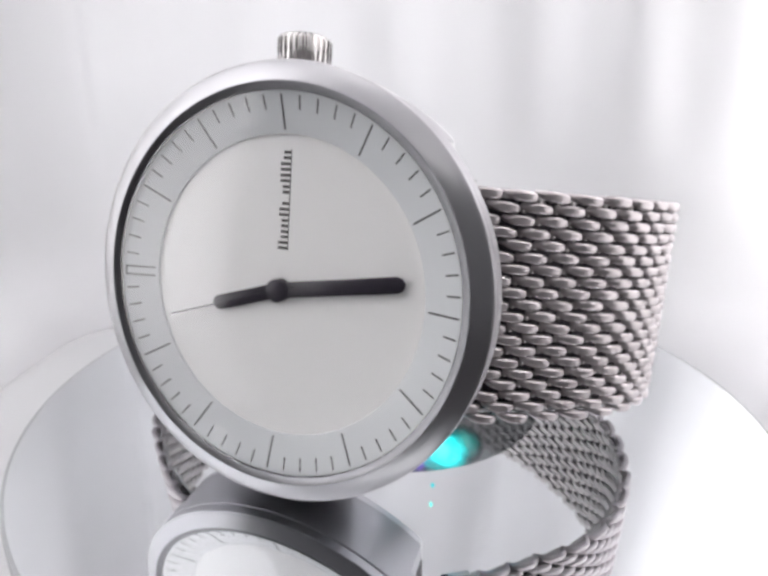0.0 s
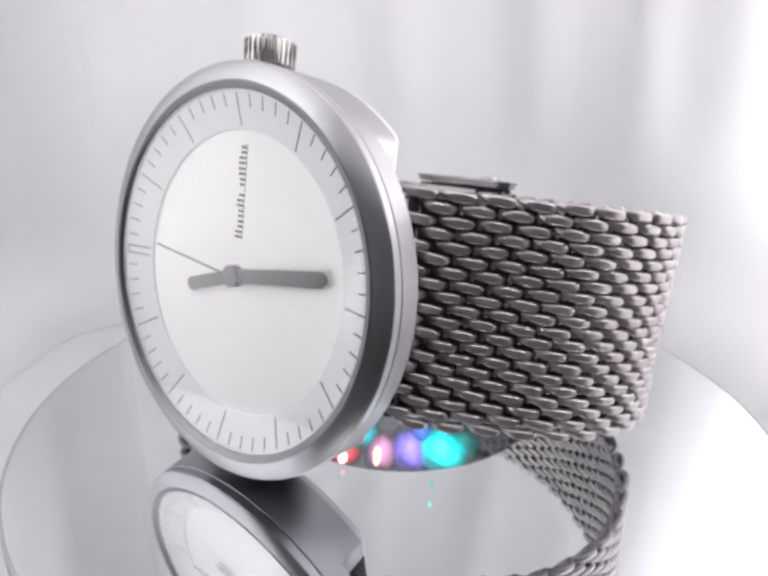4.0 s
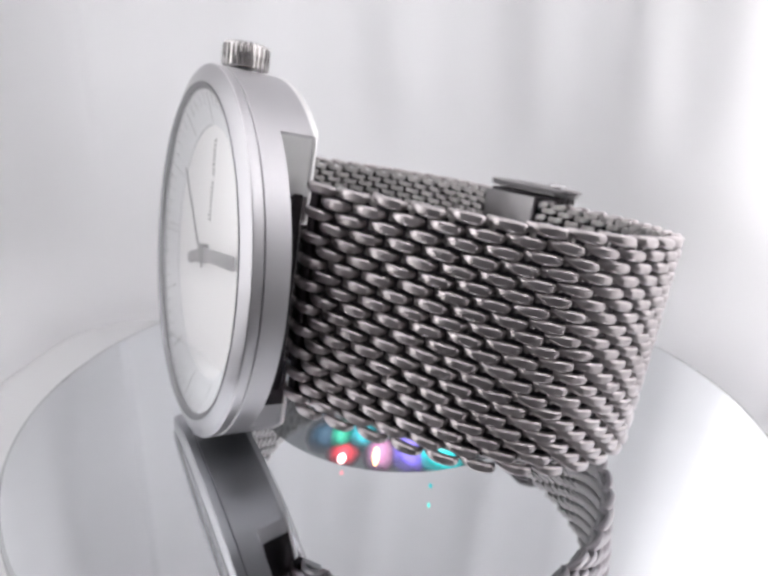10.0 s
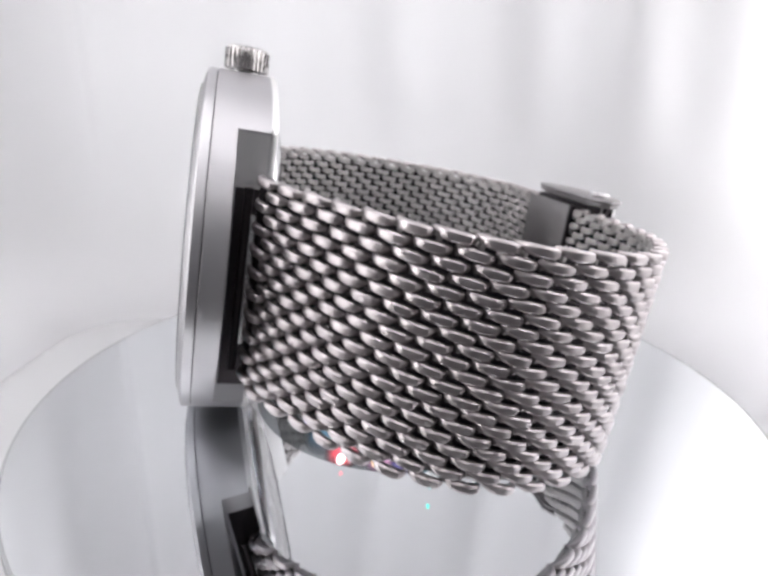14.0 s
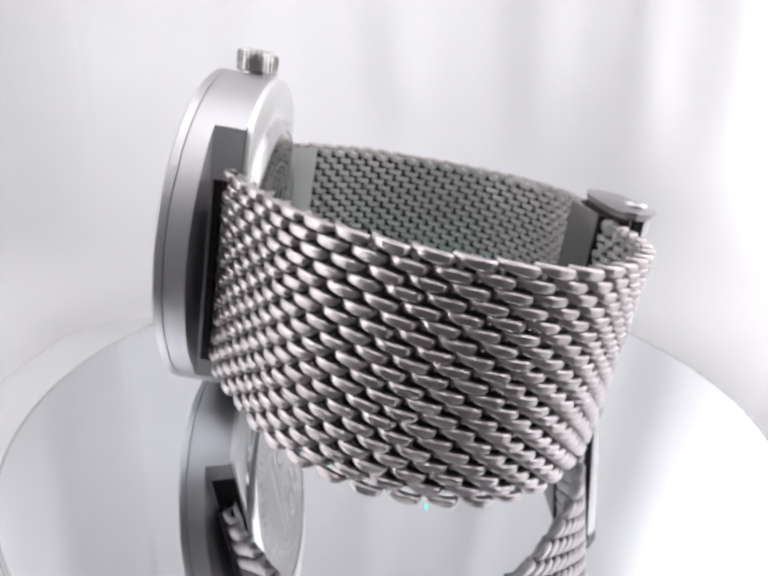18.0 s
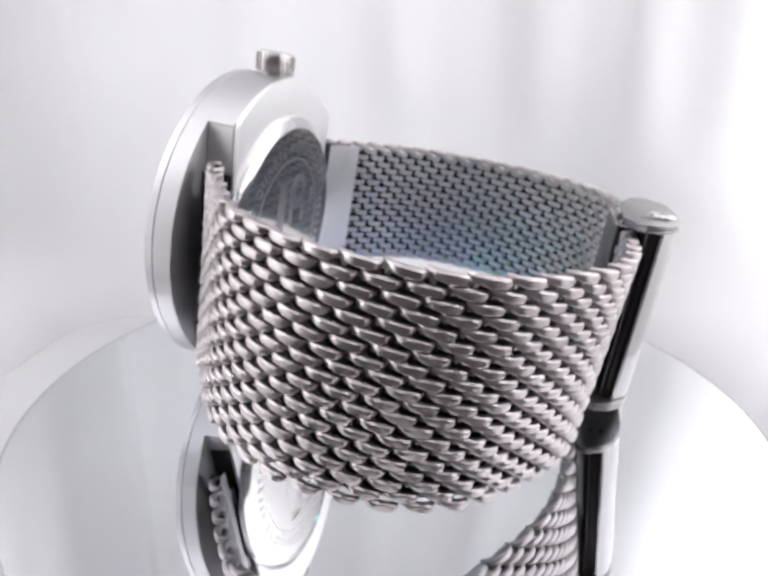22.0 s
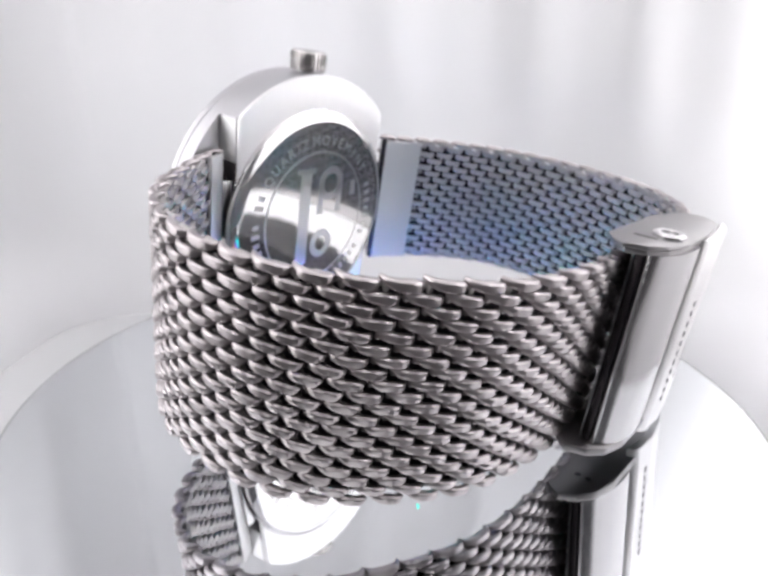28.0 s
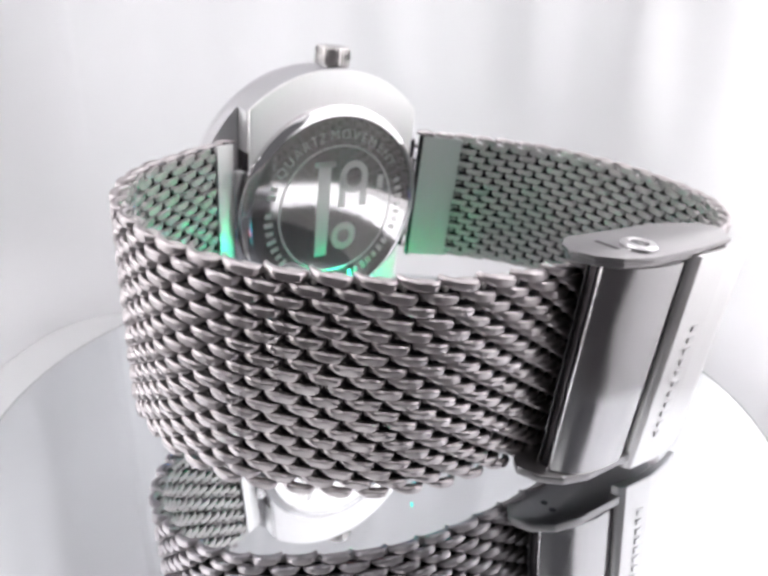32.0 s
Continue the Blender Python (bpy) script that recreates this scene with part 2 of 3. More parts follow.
def wall_path(s):
    """Point and inward way on the tent's plan, s from 0 (front left) over the back to 1 (front right)."""
    legs = (Y_BACK - CORNER - Y_FRONT, CORNER * math.pi / 2, X_RIGHT - X_LEFT - 2 * CORNER, CORNER * math.pi / 2, Y_BACK - CORNER - Y_RIGHT)
    d = s * sum(legs)
    if d <= legs[0]:
        return Vector((X_LEFT, Y_FRONT + d, 0)), Vector((1, 0, 0))
    d -= legs[0]
    if d <= legs[1]:
        g = d / CORNER
        way = Vector((math.cos(g), -math.sin(g), 0))
        return Vector((X_LEFT + CORNER, Y_BACK - CORNER, 0)) - way * CORNER, way
    d -= legs[1]
    if d <= legs[2]:
        return Vector((X_LEFT + CORNER + d, Y_BACK, 0)), Vector((0, -1, 0))
    d -= legs[2]
    if d <= legs[3]:
        g = d / CORNER
        way = Vector((-math.sin(g), -math.cos(g), 0))
        return Vector((X_RIGHT - CORNER, Y_BACK - CORNER, 0)) - way * CORNER, way
    d -= legs[3]
    return Vector((X_RIGHT, Y_BACK - CORNER - d, 0)), Vector((-1, 0, 0))


def fold(s, z):
    """Soft hanging folds of the cloth, and a stitched step."""
    soft = 1.9 * math.sin(s * 34 + 0.6) + 2.2 * math.sin(s * 83 + z * 0.012 + 1.9) + 0.7 * math.sin(s * 171 + z * 0.02) + 2.7 * noise.noise(Vector((s * 22, z * 0.011, 3.1)))
    step = 2.6 / (1 + math.exp(-(s - 0.3535) * 1600))
    calm = 0.45 if s < 0.36 else min(1.0, 0.45 + (s - 0.36) * 6)
    return soft * calm + step


def wall_sheet(s, b):
    spot, way = wall_path(s)
    rise = Z_TOP - Z_FLOOR - BEND
    d = b * (BEND * math.pi / 2 + rise)
    if d < BEND * math.pi / 2:
        g = d / BEND
        spot = spot + way * (BEND * (1 - math.sin(g)))
        return (spot.x, spot.y, Z_FLOOR + BEND * (1 - math.cos(g)))
    z = Z_FLOOR + BEND + d - BEND * math.pi / 2
    spot = spot + way * (fold(s, z) * min(1, (z - Z_FLOOR - BEND) / 30))
    return (spot.x, spot.y, z)


sheet("backdrop", wall_sheet, 420, 50, CLOTH, "white translucent cloth of the photo tent, softly folded")
sheet("floor", lambda a, b: (X_LEFT + (X_RIGHT - X_LEFT) * a, Y_SILL + (Y_BACK - Y_SILL) * b, Z_FLOOR - 0.2), 8, 8, SWEEP, "white cloth floor of the photo tent")
sheet("ceiling", lambda a, b: (X_LEFT + (X_RIGHT - X_LEFT) * a, Y_FRONT + (Y_BACK - Y_FRONT) * b, Z_TOP), 20, 20, CLOTH, "white translucent cloth top of the photo tent")

TABLE_TOP = textured("dark_table", (0.035, 0.032, 0.035), 0.45, 0.0, scale=300, grain=0.2, bump=0.1)
sheet("tabletop", lambda a, b: (-400 + 800 * a, -420 + 700 * b, Z_FLOOR - 2.0), 4, 4, TABLE_TOP, "plain dark table top under the photo tent")
# unseen sheet, added to spread light on the dial and shape reflections
sheet("front", lambda a, b: (X_LEFT + (X_RIGHT - X_LEFT) * a, Y_FRONT + 0.6, 98 + (Z_TOP - 0.6 - 98) * b), 20, 14, CLOTH, "white translucent sheet added out of view above the tent's front opening")

# ---- the turntable ----
TABLE_R, WINDOW_R, DEEP = 48.0, 19.6, 0.3
turntable = tagged(new("turntable"), "round mirror-topped display turntable with coloured lights", "turntable")


def upright(bm):
    """Lathe axis y to world up."""
    bmesh.ops.rotate(bm, verts=bm.verts, cent=(0, 0, 0), matrix=Matrix.Rotation(radians(90), 3, "X"))
    return bm


part("mirror_plate", upright(lathe([(WINDOW_R, -DEEP), (TABLE_R - 0.42, -DEEP), (TABLE_R - 0.42, -DEEP - 0.3), (WINDOW_R, -DEEP - 0.3)], 160, True)), MIRROR, turntable, "silver mirror top")
part("rim", upright(lathe([(TABLE_R - 0.41, -DEEP + 0.02), (TABLE_R - 0.1, -DEEP), (TABLE_R, -DEEP - 0.2), (TABLE_R, -2.2), (TABLE_R - 1.5, -2.6), (TABLE_R - 1.5, -0.45), (TABLE_R - 0.41, -0.9)], 160, True)), MIRROR_EDGE, turntable, "thin dark bevelled edge")
part("window", upright(lathe([(0, -0.48), (WINDOW_R - 0.02, -0.48), (WINDOW_R - 0.02, -2.3), (0, -2.4)], 128)), WINDOW, turntable, "tinted round light window")
part("base", upright(lathe([(0, -2.7), (TABLE_R - 2.5, -2.7), (TABLE_R - 3.5, -20), (TABLE_R - 6, Z_FLOOR + 0.05), (0, Z_FLOOR + 0.05)], 96)), PLASTIC, turntable, "pale grey plastic base")

# coloured diodes that shine through the window: soft lenses, brightest in the middle
RED, PINK, VIOLET, CYAN, GREEN, BLUE = (1.0, 0.07, 0.10), (0.95, 0.42, 0.75), (0.30, 0.22, 1.0), (0.0, 0.80, 0.82), (0.0, 0.80, 0.26), (0.05, 0.22, 1.0)
AMBER, TEAL = (1.0, 0.62, 0.35), (0.03, 0.62, 0.72)
glows = {}


def glow_of(colour, strength, edge):
    if (colour, strength, edge) not in glows:
        glows[colour, strength, edge] = glowing("diode_glow", colour, strength, edge, edge < 0.4)
    return glows[colour, strength, edge]


def dome():
    """A unit lens, flat below, with its middle at the origin."""
    bm = bmesh.new()
    rings = [[bm.verts.new((math.cos(q * math.pi / 12) * rad, math.sin(q * math.pi / 12) * rad, up)) for q in range(24)] for rad, up in ((1.0, 0.0), (0.92, 0.38), (0.75, 0.68), (0.48, 0.9), (0.2, 0.99))]
    for low, high in zip(rings, rings[1:]):
        for q in range(24):
            bm.faces.new((low[q], low[(q + 1) % 24], high[(q + 1) % 24], high[q]))
    bm.faces.new(rings[-1])
    return bm


def diode(thing, x, y, wide, deep, tall, colour, strength, up=-0.5, name="diode", edge=0.12):
    ob = part(name, dome(), glow_of(colour, strength, edge), thing, "", 70)
    ob.location = (x * MM, y * MM, up * MM)
    ob.scale = (wide * MM, deep * MM, tall * MM)
    return ob


diodes = tagged(new("light_cluster"), "cluster of red, violet, green and cyan diodes in the table", "lights")
for spec in ((5.4, -14.7, 4.0, 6.2, 0.09, CYAN, 3.4), (1.8, -15.0, 3.0, 5.8, 0.08, VIOLET, 2.6), (-1.6, -15.6, 2.3, 5.0, 0.07, PINK, 1.7), (-4.0, -12.0, 2.2, 4.2, 0.085, TEAL, 2.2),
             (-6.6, -12.4, 1.9, 4.0, 0.075, (0.0, 0.70, 0.42), 1.7), (-5.9, -16.2, 2.3, 3.2, 0.065, RED, 2.0), (-8.6, -12.6, 2.6, 4.4, 0.06, (0.02, 0.2, 0.34), 0.8), (3.2, -11.4, 1.8, 3.2, 0.095, BLUE, 1.8), (8.2, -13.2, 2.4, 4.4, 0.06, (0.0, 0.5, 0.42), 0.8)):
    diode(diodes, *spec)
# two bright diode cores, then three mirror glints drawn as glowing dots
for x, y, wide, deep, colour, strength, up in ((-2.1, -16.6, 0.45, 1.9, AMBER, 4.5, -0.45), (-6.0, -17.3, 0.5, 1.0, (1.0, 0.55, 0.55), 7.0, -0.44), (3.7, -24.6, 0.15, 0.4, (0.1, 1.0, 0.8), 1.6, -DEEP), (4.0, -21.6, 0.22, 0.4, CYAN, 1.0, -DEEP), (-5.7, -20.1, 0.2, 0.4, (1.0, 0.35, 0.4), 1.6, -DEEP)):
    diode(diodes, x, y, wide, deep, 0.07, colour, strength, up, "chip_and_glint", 0.8)

# an added turning ring of stronger diodes, unseen under a hood that is open at the far side; each one passes the gap
# in its turn and tints the strap
RING_R, RING_Y, RING_PACE, RING_START, GAP = 9.2, 8.2, 14.0, 14.5, 20
added_light_ring = tagged(new("added_light_ring"), "added unseen turning ring of green, violet, blue and cyan diodes that tints the strap", "lights")
for passes, wide, colour, strength in ((17.2, 1.2, GREEN, 90), (21.2, 1.4, VIOLET, 120), (22.2, 1.4, BLUE, 60), (23.3, 1.5, TEAL, 160), (24.2, 1.5, GREEN, 240), (27.4, 1.4, VIOLET, 260), (28.3, 1.5, BLUE, 200), (28.9, 1.5, CYAN, 280), (29.6, 1.5, BLUE, 260), (30.1, 1.5, CYAN, 330), (30.8, 1.5, GREEN, 380)):
    a = radians(90 + RING_PACE * (passes - RING_START))
    diode(added_light_ring, RING_R * math.cos(a), RING_R * math.sin(a), wide, wide, 1.0, colour, strength, edge=0.5)


def arc(rad, first, last, count=40):
    return [(rad * math.cos(radians(first + (last - first) * i / count)), rad * math.sin(radians(first + (last - first) * i / count)) + RING_Y) for i in range(count + 1)]


# added screen: only the diodes at the gap light the strap
hood = bmesh.new()
for outline, low, high in ((arc(11.2, 90 + GAP, 450 - GAP) + [(0, RING_Y)], 0.75, 0.95), (arc(11.2, 90 + GAP, 450 - GAP) + arc(10.9, 450 - GAP, 90 + GAP), -0.49, 0.75)):
    bot = [hood.verts.new((x * MM, y * MM, low * MM)) for x, y in outline]
    top = [hood.verts.new((x * MM, y * MM, high * MM)) for x, y in outline]
    hood.faces.new(bot)
    hood.faces.new(top)
    for i in range(len(outline)):
        j = (i + 1) % len(outline)
        hood.faces.new((bot[i], bot[j], top[j], top[i]))
part("hood", hood, WINDOW, diodes, "added dark round hood that screens the diodes except at its gap", 0)

# ---- the watch ----
# watch space in millimetres: x towards six o'clock, y from dial to back, z towards the crown
watch = tagged(new("wristwatch"), "silver wristwatch with white dial on a woven steel mesh strap", "watch")
R_CASE, R_REAR, FLAT = 20.56, 20.56, 14.2
D_FRONT, D_STEP, D_BACK = -0.55, 3.4, 7.3
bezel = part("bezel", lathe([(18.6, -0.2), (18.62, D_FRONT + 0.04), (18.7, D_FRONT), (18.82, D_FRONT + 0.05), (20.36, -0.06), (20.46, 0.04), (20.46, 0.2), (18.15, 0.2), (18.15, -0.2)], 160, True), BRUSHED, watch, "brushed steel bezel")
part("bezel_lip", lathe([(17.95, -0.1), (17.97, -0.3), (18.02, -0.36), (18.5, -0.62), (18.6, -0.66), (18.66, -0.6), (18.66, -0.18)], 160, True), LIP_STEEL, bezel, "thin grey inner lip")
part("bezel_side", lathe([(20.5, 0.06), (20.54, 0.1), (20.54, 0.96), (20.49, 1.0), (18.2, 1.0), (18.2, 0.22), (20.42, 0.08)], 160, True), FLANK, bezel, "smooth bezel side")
part("case_middle", lathe([(20.3, 0.95), (20.3, 1.15), (18.2, 1.15), (18.2, 0.95)], 128, True), DARK_STEEL_AND_SHADE, watch)


def case_outline():
    corner = math.acos(FLAT / R_REAR)
    points = []
    for start in (corner, math.pi + corner):
        span = math.pi - 2 * corner
        points += [(R_REAR * math.cos(start + span * i / 48), R_REAR * math.sin(start + span * i / 48)) for i in range(49)]
    return points


bm = lathe([(18.2, 1.08), (R_CASE - 0.07, 1.08), (R_CASE, 1.14), (R_CASE, D_STEP), (R_CASE - 0.02, D_STEP + 0.01), (0, D_STEP + 0.01)], 160)
part("case_body", bm, CASE_STEEL, watch, "satin steel case")
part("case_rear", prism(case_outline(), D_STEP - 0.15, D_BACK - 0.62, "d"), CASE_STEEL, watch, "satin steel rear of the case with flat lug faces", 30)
part("back_frame", prism(case_outline(), D_BACK - 0.615, D_BACK, "d", 0.3), LIT_REAR_STEEL, watch, "satin back of the case, lightened for the light on it", 40)
part("caseback_rim", lathe([(15.9, D_BACK), (15.7, D_BACK + 0.5), (14.7, D_BACK + 1.1), (14.3, D_BACK + 1.1), (14.3, D_BACK - 0.2), (15.9, D_BACK - 0.2)], 128, True), POLISHED, watch, "polished raised rim")
caseback = part("caseback", lathe([(0, D_BACK + 1.0), (14.28, D_BACK + 1.0), (14.28, D_BACK + 0.2), (0, D_BACK + 0.2)], 128), CASEBACK, watch, "polished dark caseback")


def ring_bars(count, radius, length, height, depth, gap, first, last):
    """Bars that stand for worn writing along the back's rim, from one angle to another."""
    bm = bmesh.new()
    for i in range(count):
        if i % gap == gap - 1:
            continue
        a = radians(first + (last - first) * i / (count - 1))
        h = height * (0.8 + 0.4 * ((i * 7) % 5) / 5)
        merge(bm, block(-length / 2, length / 2, depth, depth + 0.02, radius - h / 2, radius + h / 2, 0), Matrix.Rotation(a, 4, "Y").inverted())
    return bm


def lettering(words, size, radius, depth):
    """Letters on a circle of the back; words holds pairs of letter and angle from the crown."""
    bm = bmesh.new()
    for letter, angle in words:
        data = bpy.data.curves.new("letter", "FONT")
        data.body, data.size, data.align_x, data.resolution_u = letter, size * MM, "CENTER", 3
        ob = bpy.data.objects.new("letter", data)
        flat = bpy.data.meshes.new_from_object(ob)
        a = radians(angle)
        across, rise = Vector((-math.cos(a), 0, -math.sin(a))), Vector((-math.sin(a), 0, math.cos(a)))
        spot = rise * (radius * MM) + Vector((0, depth * MM, 0))
        flat.transform(Matrix(((across.x, rise.x, 0, spot.x), (across.y, rise.y, 1, spot.y), (across.z, rise.z, 0, spot.z), (0, 0, 0, 1))))
        bm.from_mesh(flat)
        bpy.data.objects.remove(ob)
        bpy.data.curves.remove(data)
        bpy.data.meshes.remove(flat)
    return bm


BACK = D_BACK + 1.0
first_word = list(zip("QUARTZ", (-56, -47, -38.5, -30.5, -23.5, -17)))
second_word = list(zip("MOVEMENT", (-6.5, 3, 11.5, 19.5, 28, 37, 45, 53)))
part("inscription", lettering(first_word + second_word, 2.05, 11.1, BACK + 0.02), ENGRAVED, caseback, "engraved words QUARTZ MOVEMENT along the rim", 0)
tagged(part("engraving", ring_bars(34, 11.8, 0.7, 1.3, BACK, 8, 70, 292), ENGRAVED, caseback, "ring of small worn engraved marks"), kind="stuff")


def annulus(r, u, outer_r, inner_r, squash):
    bm = lathe([(outer_r, BACK), (outer_r, BACK + 0.02), (inner_r, BACK + 0.02), (inner_r, BACK)], 48, True)
    bmesh.ops.scale(bm, vec=(squash, 1, 1), verts=bm.verts)
    bmesh.ops.translate(bm, vec=(r * MM, 0, u * MM), verts=bm.verts)
    return bm


bm = bmesh.new()
for r0, r1, u0, u1 in ((1.6, 3.8, -7.3, 7.8), (0.9, 4.5, 7.0, 7.8), (-5.2, -4.0, 0.5, 5.6), (-1.2, 0.0, 0.5, 5.6), (-8.3, -7.2, 2.8, 5.2)):
    merge(bm, block(r0, r1, BACK, BACK + 0.02, u0, u1, 0))
merge(bm, annulus(-2.6, 5.2, 2.6, 1.5, 1.0))
merge(bm, annulus(-1.4, -4.4, 2.3, 1.15, 1.0))
part("emblem", bm, ENGRAVED, caseback, "large worn engraved shapes")
part("engraved_circle", lathe([(10.25, BACK), (10.25, BACK + 0.02), (9.95, BACK + 0.02), (9.95, BACK)], 96, True), ENGRAVED, caseback)

# crown with flutes
FLUTES, CROWN_R = 26, 2.52
bm = bmesh.new()
levels = ((0.12, 0.88), (0.3, 1.0), (2.35, 1.0), (2.62, 0.93), (2.72, 0.84))
rings = []
for up, grow in levels:
    ring_points = []
    for i in range(FLUTES * 8):
        a = 2 * math.pi * i / (FLUTES * 8)
        rad = (CROWN_R - 0.30 * max(0.0, min(1.0, 0.5 - 0.95 * math.cos(a * FLUTES)))) * grow
        ring_points.append(bm.verts.new((rad * math.cos(a) * MM, (4.05 + rad * math.sin(a)) * MM, (R_CASE + up) * MM)))
    rings.append(ring_points)
for low, high in zip(rings, rings[1:]):
    for i in range(FLUTES * 8):
        j = (i + 1) % (FLUTES * 8)
        bm.faces.new((low[i], low[j], high[j], high[i]))
bm.faces.new(rings[0])
bm.faces.new(rings[-1])
crown = part("crown", bm, CROWN_STEEL, watch, "fluted steel crown", 50)
bm = lathe([(0, 2.85), (1.7, 2.85), (2.15, 2.68), (2.15, 0.3), (1.7, 0.25), (1.8, -0.5), (0, -0.5)], 48)
bmesh.ops.rotate(bm, verts=bm.verts, cent=(0, 0, 0), matrix=Matrix.Rotation(radians(90), 3, "X"))
bmesh.ops.translate(bm, vec=(0, 4.05 * MM, R_CASE * MM), verts=bm.verts)
part("crown_cap", bm, SATIN, watch)

# dial
D_DIAL, R_DIAL, R_RING, D_RING = 1.45, 14.4, 18.15, 0.0
dial = part("dial", lathe([(0, D_DIAL), (R_DIAL, D_DIAL), (R_DIAL, D_DIAL + 0.4), (0, D_DIAL + 0.4)], 128), DIAL, watch, "plain silver-white dial centre")
ring = part("chapter_ring", lathe([(R_DIAL, D_DIAL + 0.02), (R_DIAL, D_DIAL - 0.25), (R_RING, D_RING), (R_RING, D_RING + 0.9)], 160, True), CHAPTER, watch, "sloped pale ring with minute marks")
part("gasket", lathe([(18.16, -0.32), (18.16, -0.03), (17.96, -0.03), (17.96, -0.32)], 128, True), DARK_STEEL_AND_SHADE, watch)


def mark(angle, inner, outer, width, shift=0.0):
    """A printed mark on the sloped ring; angle runs clockwise from twelve."""
    bm = bmesh.new()
    slope = (D_RING - (D_DIAL - 0.25)) / (R_RING - R_DIAL)
    def place(rad, side_step, lift):
        dep = D_DIAL - 0.25 + (rad - R_DIAL) * slope - lift
        a = radians(angle)
        ax, az = -math.cos(a), math.sin(a)
        return ((ax * rad + az * side_step) * MM, dep * MM, (az * rad - ax * side_step) * MM)
    rings = [[bm.verts.new(place(rad, s, lift)) for rad in (inner, outer) for s in (shift - width / 2, shift + width / 2)] for lift in (-0.02, 0.025)]
    a, b = rings
    for q in ((0, 1, 3, 2),):
        bm.faces.new([a[i] for i in q])
        bm.faces.new([b[i] for i in q])
    for i, j in ((0, 1), (1, 3), (3, 2), (2, 0)):
        bm.faces.new((a[i], a[j], b[j], b[i]))
    return bm


for minute in range(60):
    if minute == 0:
        for shift in (-0.42, 0.42):
            part("hour_mark", mark(0, 14.75, 17.7, 0.16, shift), INK, ring, "", 0)
        part("hour_mark", mark(0, 17.57, 17.7, 0.84), INK, ring, "", 0)
    elif minute % 5 == 0:
        part("hour_mark", mark(minute * 6, 14.75, 17.65, 0.17), INK, ring, "", 0)
    else:
        part("minute_mark", mark(minute * 6, 16.45, 17.65, 0.145), INK, ring, "", 0)

# the maker's mark, as plain bars
bm = bmesh.new()
step = 9.3 / 9
for i in range(9):
    u0 = 3.8 + i * step
    tall = 1.05 if i in (0, 3, 6, 7) else 0.78
    for k in range(2 if i != 4 else 1):
        merge(bm, block(0.55 - tall, 0.5, D_DIAL - 0.03, D_DIAL + 0.02, u0 + 0.08 + k * 0.5, u0 + 0.34 + k * 0.5, 0))
merge(bm, block(0.5, 0.58, D_DIAL - 0.03, D_DIAL + 0.02, 3.8, 13.1, 0))
part("emblem", bm, LOGO, dial, "narrow strip of dark printed bars", 0)

# hands, each about its own pivot
D_HAND = 0.95


def hand(name, length, width, depth, tail, label, material=HAND, tip=0.75):
    half = width / 2
    outline = [(-tail, -half), (length - tip, -half), (length - tip * 0.35, -half * 0.72), (length, 0), (length - tip * 0.35, half * 0.72), (length - tip, half), (-tail, half)]
    ob = part(name, prism([(-a, b) for a, b in outline], depth - 0.1, depth + 0.1, "d", 0.04), material, watch, label)
    return ob


hour_hand = hand("hour_hand", 7.8, 1.45, D_HAND + 0.18, 0.3, "short black baton hand")
minute_hand = hand("minute_hand", 12.8, 1.5, D_HAND - 0.08, 0.3, "long black baton hand")
second_hand = hand("second_hand", 12.9, 0.16, D_HAND - 0.32, 1.9, "thin dark seconds hand", HAND, 0.1)
part("hub", lathe([(0, D_HAND - 0.5), (0.8, D_HAND - 0.48), (1.12, D_HAND - 0.36), (1.12, D_DIAL), (0, D_DIAL)], 40), HAND, watch, "round black hub")
glass = part("glass", lathe([(0, -0.38), (17.6, -0.38), (18.12, -0.3), (18.12, -0.1)], 128), GLASS, watch, "flat clear crystal")
glass.visible_shadow = False

# ---- strap ----
SIX = [(17.3, 5.2), (21.2, 7.5), (25.5, 10.7), (28.6, 13.0), (31.3, 15.6), (33.6, 19.0), (35.4, 23.3), (36.0, 27.0), (35.9, 30.0), (35.3, 34.0), (34.2, 37.0), (32.6, 39.9), (30.5, 42.6), (26.4, 46.2), (22.4, 49.1), (18.3, 51.1), (13.4, 52.5), (8.0, 53.3), (2.5, 53.6), (-4.0, 53.7)]
TWELVE = [(-17.3, 5.2), (-21.3, 7.2), (-25.2, 9.8), (-28.8, 12.8), (-33.0, 17.0), (-36.2, 22.8), (-37.9, 30.0), (-37.7, 37.0), (-36.0, 43.2), (-32.9, 48.3), (-28.4, 52.0), (-23.4, 54.2), (-18.5, 54.9), (-12.5, 54.7)]
COLUMN, ROW, LOWEST = 1.75, 1.123, -10.88
HALF_THICK = 1.0


